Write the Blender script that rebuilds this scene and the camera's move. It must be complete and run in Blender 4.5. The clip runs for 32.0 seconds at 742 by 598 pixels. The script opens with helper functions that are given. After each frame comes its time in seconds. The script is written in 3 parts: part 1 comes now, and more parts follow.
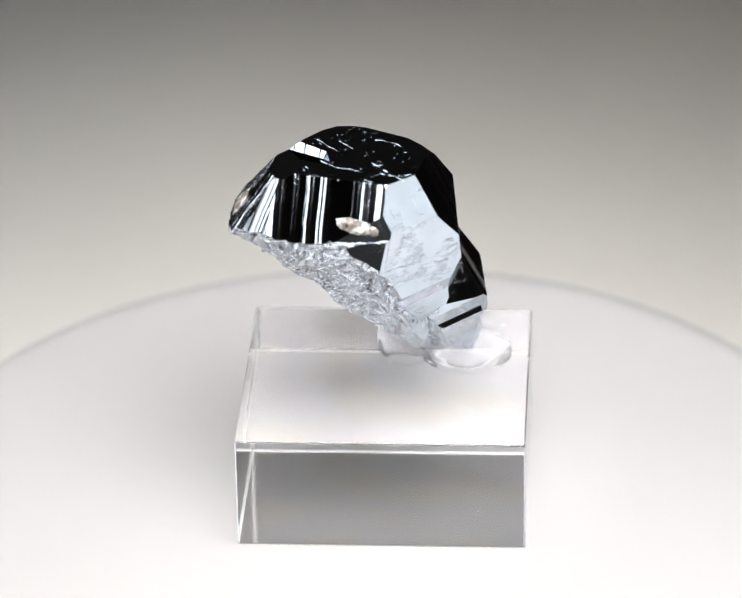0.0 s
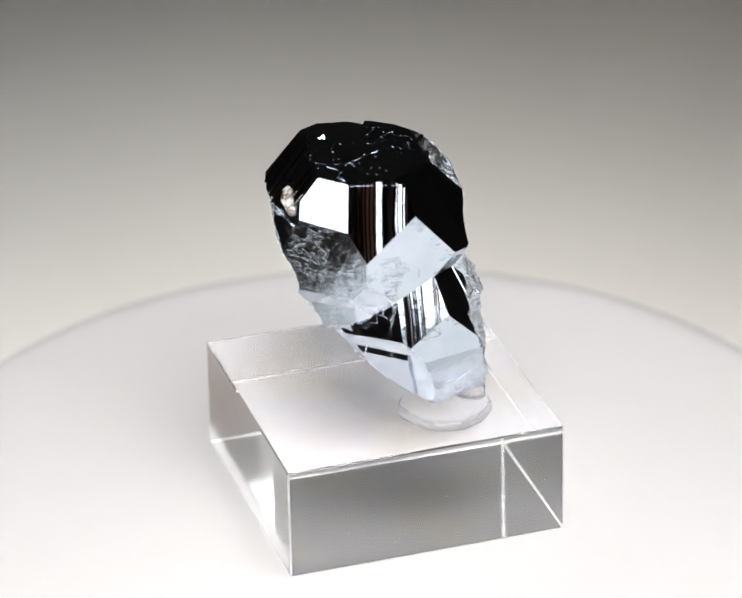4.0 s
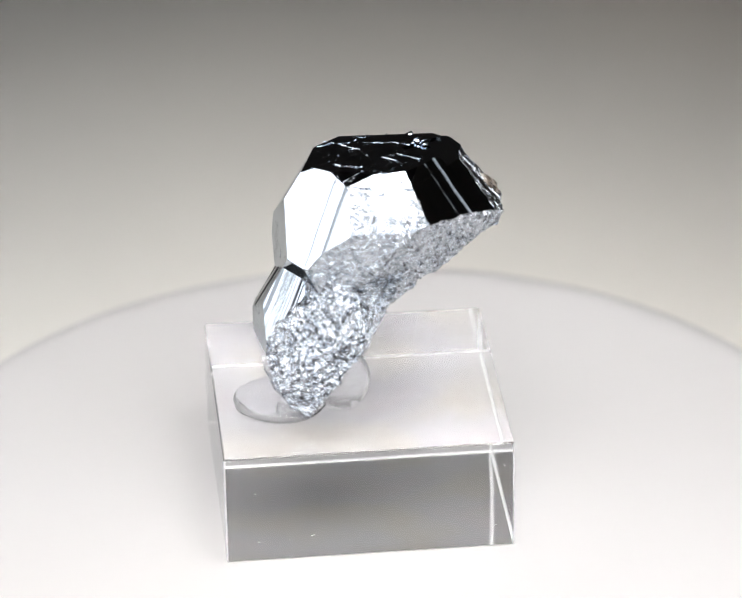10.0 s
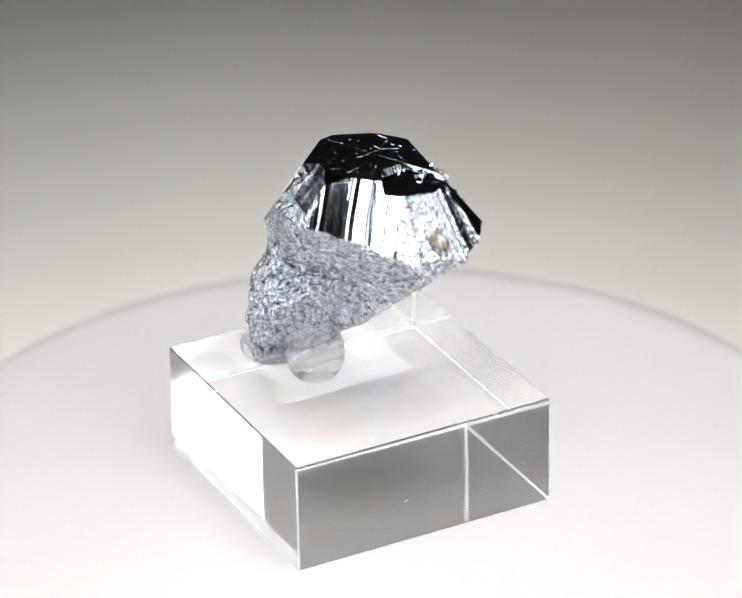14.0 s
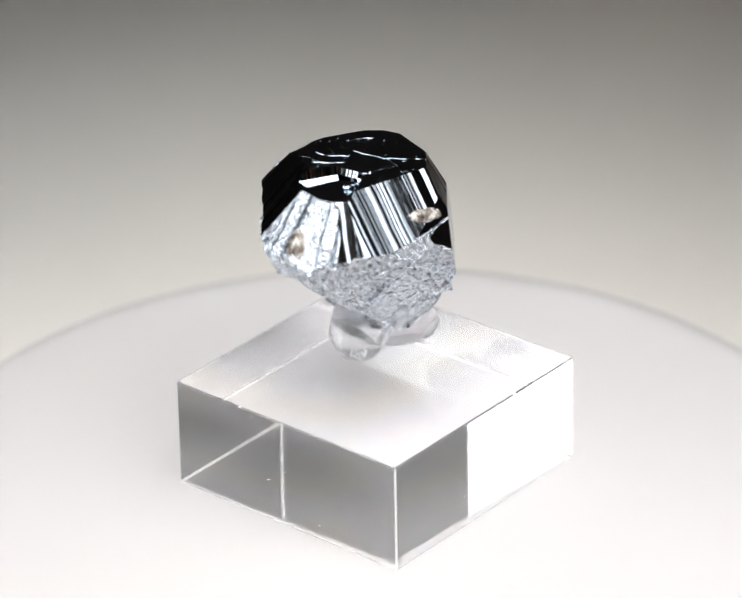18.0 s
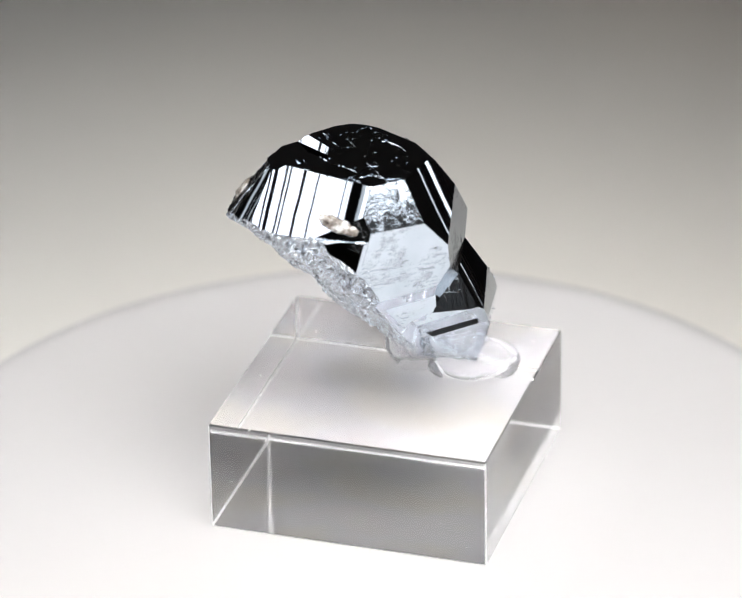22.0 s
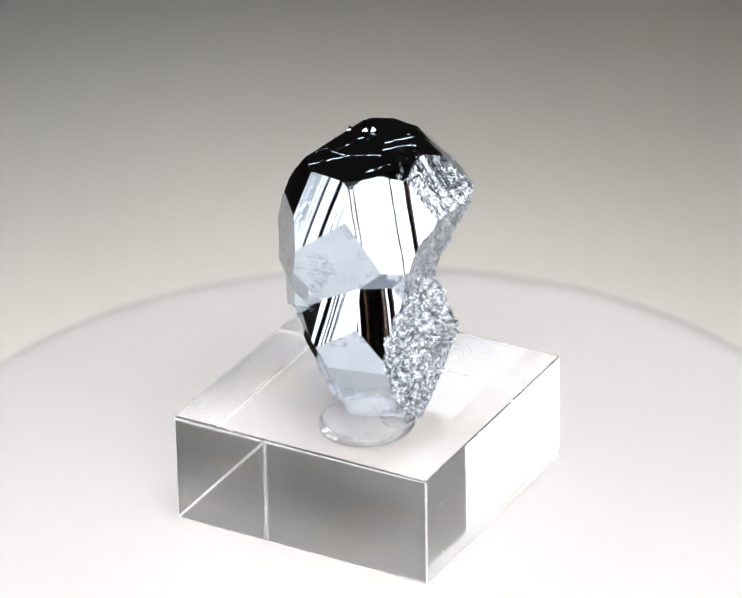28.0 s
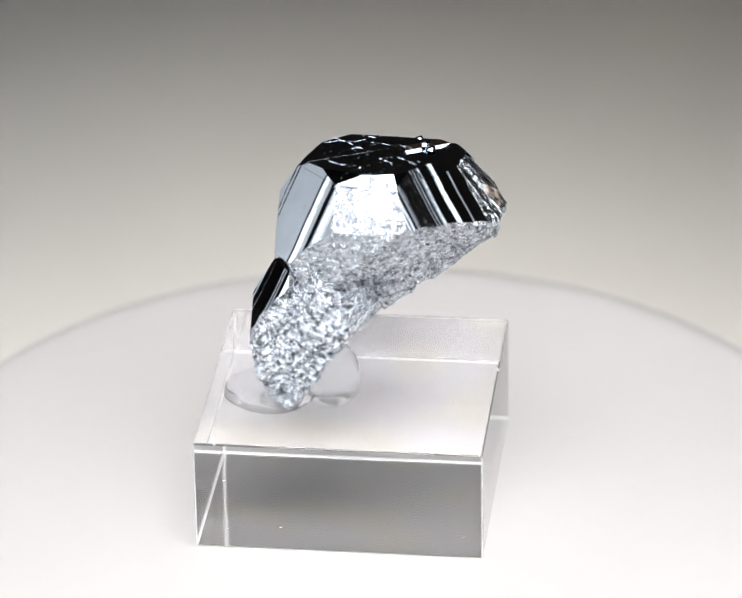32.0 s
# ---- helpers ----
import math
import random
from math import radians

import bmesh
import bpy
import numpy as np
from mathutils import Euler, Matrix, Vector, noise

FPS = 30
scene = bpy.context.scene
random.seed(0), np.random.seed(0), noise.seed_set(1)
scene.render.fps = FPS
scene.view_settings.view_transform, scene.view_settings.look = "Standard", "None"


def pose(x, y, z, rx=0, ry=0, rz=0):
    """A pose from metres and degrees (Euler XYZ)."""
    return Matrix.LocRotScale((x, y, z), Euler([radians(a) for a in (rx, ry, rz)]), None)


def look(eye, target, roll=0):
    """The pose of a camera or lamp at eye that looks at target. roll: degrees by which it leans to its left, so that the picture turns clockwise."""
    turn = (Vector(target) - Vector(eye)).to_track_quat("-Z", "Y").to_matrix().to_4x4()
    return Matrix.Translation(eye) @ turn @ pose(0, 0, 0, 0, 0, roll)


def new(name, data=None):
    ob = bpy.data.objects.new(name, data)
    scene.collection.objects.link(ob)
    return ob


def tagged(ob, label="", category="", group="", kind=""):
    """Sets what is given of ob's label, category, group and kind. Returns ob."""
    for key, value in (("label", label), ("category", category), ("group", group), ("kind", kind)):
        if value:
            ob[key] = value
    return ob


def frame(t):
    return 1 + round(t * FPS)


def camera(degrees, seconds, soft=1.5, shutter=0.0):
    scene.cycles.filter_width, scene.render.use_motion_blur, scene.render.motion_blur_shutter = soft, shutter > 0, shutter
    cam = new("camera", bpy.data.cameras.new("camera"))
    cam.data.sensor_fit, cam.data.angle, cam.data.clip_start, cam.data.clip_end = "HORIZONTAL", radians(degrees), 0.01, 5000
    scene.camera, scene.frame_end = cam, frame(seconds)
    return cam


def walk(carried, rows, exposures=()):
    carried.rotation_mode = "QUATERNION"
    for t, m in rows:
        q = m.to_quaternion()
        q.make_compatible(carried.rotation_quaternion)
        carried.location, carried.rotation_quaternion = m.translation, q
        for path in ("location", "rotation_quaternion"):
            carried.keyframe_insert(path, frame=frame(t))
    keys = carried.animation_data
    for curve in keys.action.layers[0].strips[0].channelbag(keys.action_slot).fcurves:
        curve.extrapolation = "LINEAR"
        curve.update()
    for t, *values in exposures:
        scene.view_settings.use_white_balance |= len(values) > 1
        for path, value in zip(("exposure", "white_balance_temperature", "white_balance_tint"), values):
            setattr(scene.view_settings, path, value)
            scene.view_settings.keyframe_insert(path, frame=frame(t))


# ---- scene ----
cam = camera(9.524, 32.0)
EYE = (0.00025, -0.54989, 0.31894)
AIM = (0.00025, 0.0, 0.028895)
VIEW = look(EYE, AIM, -1.047)
walk(cam, [(0.0, VIEW), (32.0, VIEW)])
cam.data.dof.use_dof = True
cam.data.dof.focus_distance = 0.618
cam.data.dof.aperture_fstop = 18.0

# ---------------------------------------------------------------- light
world = bpy.data.worlds.new("room_light")
scene.world = world
world.use_nodes = True
world.node_tree.nodes["Background"].inputs[0].default_value = (0.9, 0.95, 1.0, 1)
world.node_tree.nodes["Background"].inputs[1].default_value = 0.02
PANEL_POWER = 2.5
LAMP_POWER = 8.5
scene.view_settings.exposure = 0.52

MM = 0.001


# ---------------------------------------------------------------- materials
class Nodes:
    """A small wrapper round one material's node tree."""

    def __init__(self, name):
        self.mat = bpy.data.materials.new(name)
        self.mat.use_nodes = True
        self.tree = self.mat.node_tree
        self.bsdf = self.tree.nodes["Principled BSDF"]
        self.out = self.tree.nodes["Material Output"]

    def add(self, kind, **values):
        node = self.tree.nodes.new(kind)
        for key, value in values.items():
            setattr(node, key, value)
        return node

    def link(self, a, b):
        self.tree.links.new(a, b)

    def math(self, op, a, b=0.0):
        node = self.add("ShaderNodeMath", operation=op)
        for i, v in enumerate((a, b)):
            if isinstance(v, (int, float)):
                node.inputs[i].default_value = v
            else:
                self.link(v, node.inputs[i])
        return node.outputs[0]

    def vmath(self, op, a, b=None):
        node = self.add("ShaderNodeVectorMath", operation=op)
        for i, v in enumerate((a, b)):
            if v is None:
                continue
            if isinstance(v, tuple):
                node.inputs[i].default_value = v
            else:
                self.link(v, node.inputs[i])
        return node

    def coords(self):
        return self.add("ShaderNodeTexCoord").outputs["Object"]

    def noise(self, vec, scale, detail=4.0, rough=0.55):
        node = self.add("ShaderNodeTexNoise")
        node.inputs["Scale"].default_value = scale
        node.inputs["Detail"].default_value = detail
        node.inputs["Roughness"].default_value = rough
        self.link(vec, node.inputs["Vector"])
        return node.outputs["Fac"]

    def ramp(self, fac, stops):
        node = self.add("ShaderNodeValToRGB")
        els = node.color_ramp.elements
        while len(els) < len(stops):
            els.new(0.5)
        for el, (p, c) in zip(els, stops):
            el.position, el.color = p, (*c, 1) if len(c) == 3 else c
        self.link(fac, node.inputs[0])
        return node.outputs[0]

    def bump(self, height, strength, distance, normal=None):
        node = self.add("ShaderNodeBump")
        node.inputs["Strength"].default_value = strength
        node.inputs["Distance"].default_value = distance
        self.link(height, node.inputs["Height"])
        if normal is not None:
            self.link(normal, node.inputs["Normal"])
        return node.outputs[0]

    def set(self, **values):
        for key, value in values.items():
            sock = self.bsdf.inputs[key.replace("_", " ")]
            if hasattr(value, "is_linked"):
                self.link(value, sock)
            else:
                sock.default_value = value
        return self.mat


def plain(name, colour, rough, bump_scale=0.0, bump=0.0, spread=0.06, **more):
    """A painted, paper or plastic surface with faint mottling and grain."""
    n = Nodes(name)
    vec = n.coords()
    big = n.noise(vec, 14.0, 3.0)
    low = tuple(c * (1 - spread) for c in colour)
    high = tuple(min(1, c * (1 + spread)) for c in colour)
    n.set(Base_Color=n.ramp(big, [(0.3, low), (0.7, high)]))
    n.set(Roughness=n.math("ADD", n.math("MULTIPLY", n.noise(vec, 60.0), 0.1), rough - 0.05))
    if bump:
        n.set(Normal=n.bump(n.noise(vec, bump_scale), bump, 0.0002))
    return n.set(**more)


def hematite(name):
    """Mirror-black iron ore: face attributes say where it is grooved and where it is broken."""
    n = Nodes(name)
    vec = n.coords()
    tang = n.add("ShaderNodeAttribute", attribute_name="groove_dir").outputs["Vector"]
    stri = n.add("ShaderNodeAttribute", attribute_name="groove").outputs["Fac"]
    grit = n.add("ShaderNodeAttribute", attribute_name="grit").outputs["Fac"]
    along = n.vmath("DOT_PRODUCT", vec, tang).outputs["Value"]
    drift = n.math("MULTIPLY", n.noise(vec, 120.0, 2.0), 0.0006)
    u = n.math("ADD", along, drift)
    total = None
    for scale, amount in ((430.0, 0.07), (1300.0, 0.34), (3600.0, 0.22)):
        step = n.math("FLOOR", n.math("MULTIPLY", u, scale))
        white = n.add("ShaderNodeTexWhiteNoise", noise_dimensions="1D")
        n.link(step, white.inputs["W"])
        swing = n.math("MULTIPLY", n.math("SUBTRACT", white.outputs["Value"], 0.5), 2.0)
        tilt = n.math("MULTIPLY", n.math("MULTIPLY", swing, n.math("MULTIPLY", swing, swing)), amount)
        total = tilt if total is None else n.math("ADD", total, tilt)
    # the grooves stand in groups with plain bands between them
    band = n.add("ShaderNodeTexNoise", noise_dimensions="1D")
    band.inputs["Scale"].default_value = 300.0
    band.inputs["Detail"].default_value = 2.0
    n.link(u, band.inputs["W"])
    group = n.ramp(band.outputs["Fac"], [(0.42, (0.12, 0.12, 0.12)), (0.5, (1, 1, 1))])
    total = n.math("MULTIPLY", n.math("MULTIPLY", total, group), stri)
    turn = n.add("ShaderNodeVectorTransform", vector_type="VECTOR", convert_from="OBJECT", convert_to="WORLD")
    n.link(tang, turn.inputs[0])
    scaled = n.vmath("SCALE", turn.outputs[0])
    n.link(total, scaled.inputs["Scale"])
    normal = n.add("ShaderNodeNewGeometry").outputs["Normal"]
    bent = n.vmath("NORMALIZE", n.vmath("ADD", normal, scaled.outputs[0]).outputs[0]).outputs[0]
    # fine level lines of the etched faces
    etch = n.add("ShaderNodeAttribute", attribute_name="etch").outputs["Fac"]
    stretch = n.vmath("SCALE", tang)
    n.link(n.math("MULTIPLY", along, 7.0), stretch.inputs["Scale"])
    lines = n.noise(n.vmath("ADD", vec, stretch.outputs[0]).outputs[0], 260.0, 6.0, 0.6)
    etched = n.bump(n.math("MULTIPLY", lines, etch), 0.036, 0.00025, bent)
    # short sharp steps between those lines
    far = n.vmath("SCALE", tang)
    n.link(n.math("MULTIPLY", along, 13.0), far.inputs["Scale"])
    steps = n.noise(n.vmath("ADD", vec, far.outputs[0]).outputs[0], 300.0, 4.0, 0.6)
    steps = n.ramp(n.math("ABSOLUTE", n.math("SUBTRACT", steps, 0.5)), [(0.0, (1, 1, 1)), (0.012, (0, 0, 0))])
    spots = n.ramp(n.noise(vec, 170.0, 5.0, 0.6), [(0.51, (0, 0, 0)), (0.60, (1, 1, 1))])
    etched = n.bump(n.math("MULTIPLY", n.math("MULTIPLY", steps, spots), etch), 0.42, 0.00008, etched)
    # grains of the broken faces
    jagged = etched
    for scale, amount in ((1300.0, 0.5), (2600.0, 0.7), (6000.0, 0.7)):
        cells = n.add("ShaderNodeTexVoronoi")
        cells.inputs["Scale"].default_value = scale
        n.link(vec, cells.inputs["Vector"])
        facet = n.vmath("SCALE", n.vmath("SUBTRACT", cells.outputs["Color"], (0.5, 0.5, 0.5)).outputs[0])
        n.link(n.math("MULTIPLY", grit, amount), facet.inputs["Scale"])
        jagged = n.vmath("NORMALIZE", n.vmath("ADD", jagged, facet.outputs[0]).outputs[0]).outputs[0]
    height = n.math("MULTIPLY", n.noise(vec, 1800.0, 5.0, 0.72), grit)
    rough_bump = n.bump(height, 0.8, 0.0006, jagged)
    # shallow growth pits and hairline scratches of the mirror faces
    pits = n.ramp(n.noise(vec, 420.0, 8.0, 0.62), [(0.42, (0, 0, 0)), (0.6, (1, 1, 1))])
    hair = n.math("ABSOLUTE", n.math("SUBTRACT", n.noise(vec, 230.0, 5.0, 0.6), 0.5))
    hair = n.ramp(hair, [(0.0, (1, 1, 1)), (0.0025, (0, 0, 0))])
    patch = n.ramp(n.noise(vec, 110.0, 2.0), [(0.53, (0, 0, 0)), (0.62, (1, 1, 1))])
    smooth = n.math("LESS_THAN", stri, 0.3)
    hair = n.math("MULTIPLY", n.math("MULTIPLY", hair, patch), n.math("MULTIPLY", smooth, n.math("SUBTRACT", 1.0, etch)))
    fine = n.bump(pits, 0.05, 0.0001, rough_bump)
    fine = n.bump(hair, 0.2, 0.0001, fine)
    n.set(Metallic=1.0, Normal=fine)
    tone = n.ramp(n.noise(vec, 160.0, 5.0), [(0.3, (0.40, 0.447, 0.505)), (0.7, (0.48, 0.53, 0.595))])
    # pit shade and bright glints of the broken faces are put into this colour
    grain_glints = n.ramp(n.noise(vec, 1700.0, 5.0, 0.75), [(0.38, (0.03, 0.033, 0.04)), (0.46, (0.53, 0.57, 0.63)), (0.62, (0.88, 0.92, 0.97))])
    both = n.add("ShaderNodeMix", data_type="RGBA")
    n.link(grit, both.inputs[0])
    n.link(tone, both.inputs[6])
    n.link(grain_glints, both.inputs[7])
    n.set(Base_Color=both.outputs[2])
    gloss = n.math("ADD", n.math("MULTIPLY", grit, 0.09), n.math("MULTIPLY", pits, 0.04))
    gloss = n.math("ADD", gloss, n.math("MULTIPLY", etch, 0.03))
    n.set(Roughness=n.math("ADD", gloss, n.math("MULTIPLY", hair, 0.3)))
    return n.mat


def acrylic(name="clear_acrylic", clear=1.0, rough=0.0, tint=(0.985, 0.987, 0.99, 1)):
    n = Nodes(name)
    vec = n.coords()
    n.set(Base_Color=tint, Roughness=rough, IOR=1.40, Transmission_Weight=clear)
    if rough:
        n.set(Normal=n.bump(n.noise(vec, 900.0, 2.0), 0.2, 0.0002))
    return n.mat


def gel(name, low, high):
    n = Nodes(name)
    vec = n.coords()
    cloud = n.ramp(n.noise(vec, 110.0, 1.0), [(0.3, (low, low, low)), (0.7, (high, high, high))])
    n.set(Base_Color=(0.98, 0.98, 1.0, 1), IOR=1.22, Transmission_Weight=cloud)
    n.set(Roughness=n.math("ADD", n.math("MULTIPLY", n.noise(vec, 200.0), 0.15), 0.04))
    n.set(Normal=n.bump(n.noise(vec, 200.0, 1.0), 0.12, 0.0006))
    return n.mat


def underside():
    """The block's underside: clear, scuffed; shifting tints of the light painted into its colour."""
    n = Nodes("scuffed_acrylic")
    vec = n.coords()
    tint = n.ramp(n.noise(vec, 55.0, 2.0, 0.5), [(0.34, (0.95, 0.90, 0.83)), (0.44, (0.96, 0.935, 0.90)), (0.54, (0.93, 0.93, 0.97)), (0.64, (0.96, 0.92, 0.945)), (0.72, (0.93, 0.955, 0.92))])
    n.set(Base_Color=tint, Roughness=0.0, IOR=1.40, Transmission_Weight=0.85)
    return n.mat


def quartz():
    n = Nodes("smoky_quartz")
    vec = n.coords()
    tone = n.noise(vec, 620.0, 5.0, 0.65)
    n.set(Base_Color=n.ramp(tone, [(0.36, (0.05, 0.035, 0.025)), (0.50, (0.26, 0.225, 0.20)), (0.62, (0.75, 0.74, 0.72))]))
    n.set(Roughness=0.06, IOR=1.6, Transmission_Weight=0.3)
    n.set(Normal=n.bump(n.noise(vec, 900.0, 5.0), 0.8, 0.0004))
    return n.mat


def glow(name, colour, strength):
    n = Nodes(name)
    n.set(Base_Color=(0.8, 0.8, 0.8, 1), Emission_Color=(*colour, 1), Emission_Strength=strength)
    return n.mat


M_ORE = hematite("hematite")
M_ACRYLIC = acrylic()
M_EDGE = acrylic("ground_acrylic_edge", 0.45, 0.35)
M_UNDER = underside()
M_GEL = gel("mounting_gel", 0.90, 0.985)
M_MILKY = gel("milky_mounting_gel", 0.84, 0.94)
M_QUARTZ = quartz()
M_DISC = plain("white_plastic", (0.455, 0.445, 0.448), 0.55, 900.0, 0.04, 0.015, IOR=1.40)
M_PAPER = plain("backdrop_paper", (0.81, 0.782, 0.738), 0.85, 1500.0, 0.15, 0.02)
M_TABLE = plain("dark_table", (0.022, 0.016, 0.013), 0.5, 400.0, 0.2, 0.2)
M_CARD = plain("white_card", (0.85, 0.85, 0.85), 0.7, 900.0, 0.1, 0.02)
M_SOUTH = plain("brown_wall", (0.46, 0.28, 0.22), 0.8, 60.0, 0.2, 0.15)
M_WALL = plain("dim_wall", (0.08, 0.08, 0.085), 0.9, 60.0, 0.2, 0.08)
M_CASE = plain("black_plastic", (0.02, 0.02, 0.02), 0.5, 800.0, 0.1, 0.1)
M_BULB = glow("lamp_diffuser", (1.0, 0.975, 0.95), LAMP_POWER)
M_WARM = glow("warm_globe", (1.0, 0.82, 0.62), 60.0)
M_WING = glow("led_side_diffuser", (0.93, 0.97, 1.0), PANEL_POWER * 0.2)
M_LIGHT = glow("led_diffuser", (0.93, 0.97, 1.0), PANEL_POWER)


# ---------------------------------------------------------------- building blocks
def mesh_of(name, bm, material):
    me = bpy.data.meshes.new(name)
    bm.to_mesh(me)
    bm.free()
    me.materials.append(material)
    return me


def part(name, bm, material, parent, label=""):
    ob = new(name, mesh_of(name, bm, material))
    ob.parent = parent
    if label:
        tagged(ob, label)
    return ob


def box(size, centre=(0, 0, 0), bevel=0.0, segments=2):
    bm = bmesh.new()
    bmesh.ops.create_cube(bm, size=1.0, matrix=Matrix.Translation(centre) @ Matrix.Diagonal((*size, 1)))
    if bevel:
        bmesh.ops.bevel(bm, geom=bm.edges[:], offset=bevel, segments=segments, affect="EDGES", profile=0.5)
    return bm


def lathe(profile, steps=96, capped=True):
    """A turned body from (radius, height) pairs, closed at the axis."""
    bm = bmesh.new()
    rings = []
    for r, z in profile:
        rings.append([bm.verts.new((r * math.cos(2 * math.pi * k / steps), r * math.sin(2 * math.pi * k / steps), z)) for k in range(steps)])
    for a, b in zip(rings, rings[1:]):
        for k in range(steps):
            bm.faces.new((a[k], a[(k + 1) % steps], b[(k + 1) % steps], b[k]))
    if capped:
        bm.faces.new(list(reversed(rings[0])))
        bm.faces.new(rings[-1])
    bmesh.ops.recalc_face_normals(bm, faces=bm.faces)
    return bm


def way(az, el):
    a, e = radians(az), radians(el)
    return Vector((math.cos(e) * math.cos(a), math.cos(e) * math.sin(a), math.sin(e)))


def ore_body(planes, grid=0.0, relief=0.0, seed=0, reach=70.0):
    """A crystal as the room that its faces leave. A face is (azimuth, elevation, distance in mm, groove, grit).
    Broken faces (grit over 0) are cut into a grid and made uneven."""
    bm = bmesh.new()
    bmesh.ops.create_cube(bm, size=2 * reach)
    which = bm.faces.layers.int.new("which")
    for f in bm.faces:
        f[which] = -1
    for i, (az, el, d, groove, grit) in enumerate(planes):
        n = way(az, el)
        cut = bmesh.ops.bisect_plane(bm, geom=bm.verts[:] + bm.edges[:] + bm.faces[:], dist=1e-5, plane_co=n * d, plane_no=n, clear_outer=True)
        edges = [e for e in cut["geom_cut"] if isinstance(e, bmesh.types.BMEdge)]
        if len(edges) > 2:
            made = bmesh.ops.contextual_create(bm, geom=edges)
            for f in made["faces"]:
                f[which] = i
    if grid:
        for axis in range(3):
            unit = Vector([1.0 if k == axis else 0.0 for k in range(3)])
            skew = Vector((0.13, 0.21, 0.17))
            n = (unit + skew).normalized()
            lo = min(v.co.dot(n) for v in bm.verts)
            hi = max(v.co.dot(n) for v in bm.verts)
            k = lo + grid / 2
            while k < hi:
                faces = [f for f in bm.faces if f[which] >= 0 and planes[f[which]][4] > 0]
                near = [f for f in faces if min(v.co.dot(n) for v in f.verts) < k < max(v.co.dot(n) for v in f.verts)]
                if near:
                    geom = list({e for f in near for e in f.edges}) + near
                    bmesh.ops.bisect_plane(bm, geom=geom, dist=1e-5, plane_co=n * k, plane_no=n)
                k += grid
        broken = [f for f in bm.faces if f[which] >= 0 and planes[f[which]][4] > 0]
        made = bmesh.ops.triangulate(bm, faces=broken)
        inner = list({e for f in made["faces"] for e in f.edges if all(g[which] >= 0 and planes[g[which]][4] > 0 for g in e.link_faces)})
        bmesh.ops.subdivide_edges(bm, edges=inner, cuts=2, use_grid_fill=True)
        bm.normal_update()
        moved = {}
        for v in bm.verts:
            kinds = [planes[f[which]] if f[which] >= 0 else (0, 90, 0, 0, 0) for f in v.link_faces]
            grits = [k[4] for k in kinds]
            if max(grits) <= 0:
                continue
            amount = relief * max(grits)
            p = v.co
            h = noise.noise(p * 0.16 + Vector((seed, 0, 0))) * 1.2 + noise.noise(p * 0.45 + Vector((0, seed, 0))) * 0.7
            h += noise.noise(p * 1.1) * 0.42 - abs(noise.noise(p * 0.8 + Vector((3, 1, seed)))) * 0.6
            h += noise.noise(p * 2.6 + Vector((seed, 5, 0))) * 0.26 + noise.noise(p * 5.3) * 0.2
            ledges = noise.noise(p * 0.24 + Vector((0, 0, seed * 3.0))) * 5.0
            h += 0.8 * (ledges - math.floor(ledges)) - 0.4
            push = v.normal * h * amount
            if min(grits) <= 0:
                push = Vector((noise.noise(p * 0.5), noise.noise(p * 0.5 + Vector((9, 0, 0))), noise.noise(p * 0.5 + Vector((0, 9, 0))))) * 0.9
                push += Vector((noise.noise(p * 2.0), noise.noise(p * 2.0 + Vector((9, 0, 0))), noise.noise(p * 2.0 + Vector((0, 9, 0))))) * 0.3
                flats = {(k[0], k[1]) for k in kinds if k[4] <= 0}
                if len(flats) > 1:
                    continue
                n = way(*flats.pop())
                push = (push - n * push.dot(n)) * relief * 1.4
            moved[v] = push
        for v, m in moved.items():
            v.co += m
    groove_dir = bm.faces.layers.float_vector.new("groove_dir")
    groove_on = bm.faces.layers.float.new("groove")
    grit_on = bm.faces.layers.float.new("grit")
    etch_on = bm.faces.layers.float.new("etch")
    for f in bm.faces:
        az, el, d, groove, grit = planes[f[which]]
        n = way(az, el)
        t = Vector((0, 0, 1)).cross(n)
        t = t.normalized() if t.length > 0.05 else Vector((1, 0, 0))
        if groove < 0:
            t = n.cross(t)
        f[groove_dir], f[groove_on], f[grit_on], f[etch_on] = t, max(0.0, groove), grit, min(1.0, -groove / 0.35) if groove < 0 else 0.0
        f.smooth = False
    bmesh.ops.triangulate(bm, faces=[f for f in bm.faces if len(f.verts) > 3])
    bmesh.ops.scale(bm, vec=(MM, MM, MM), verts=bm.verts)
    return bm


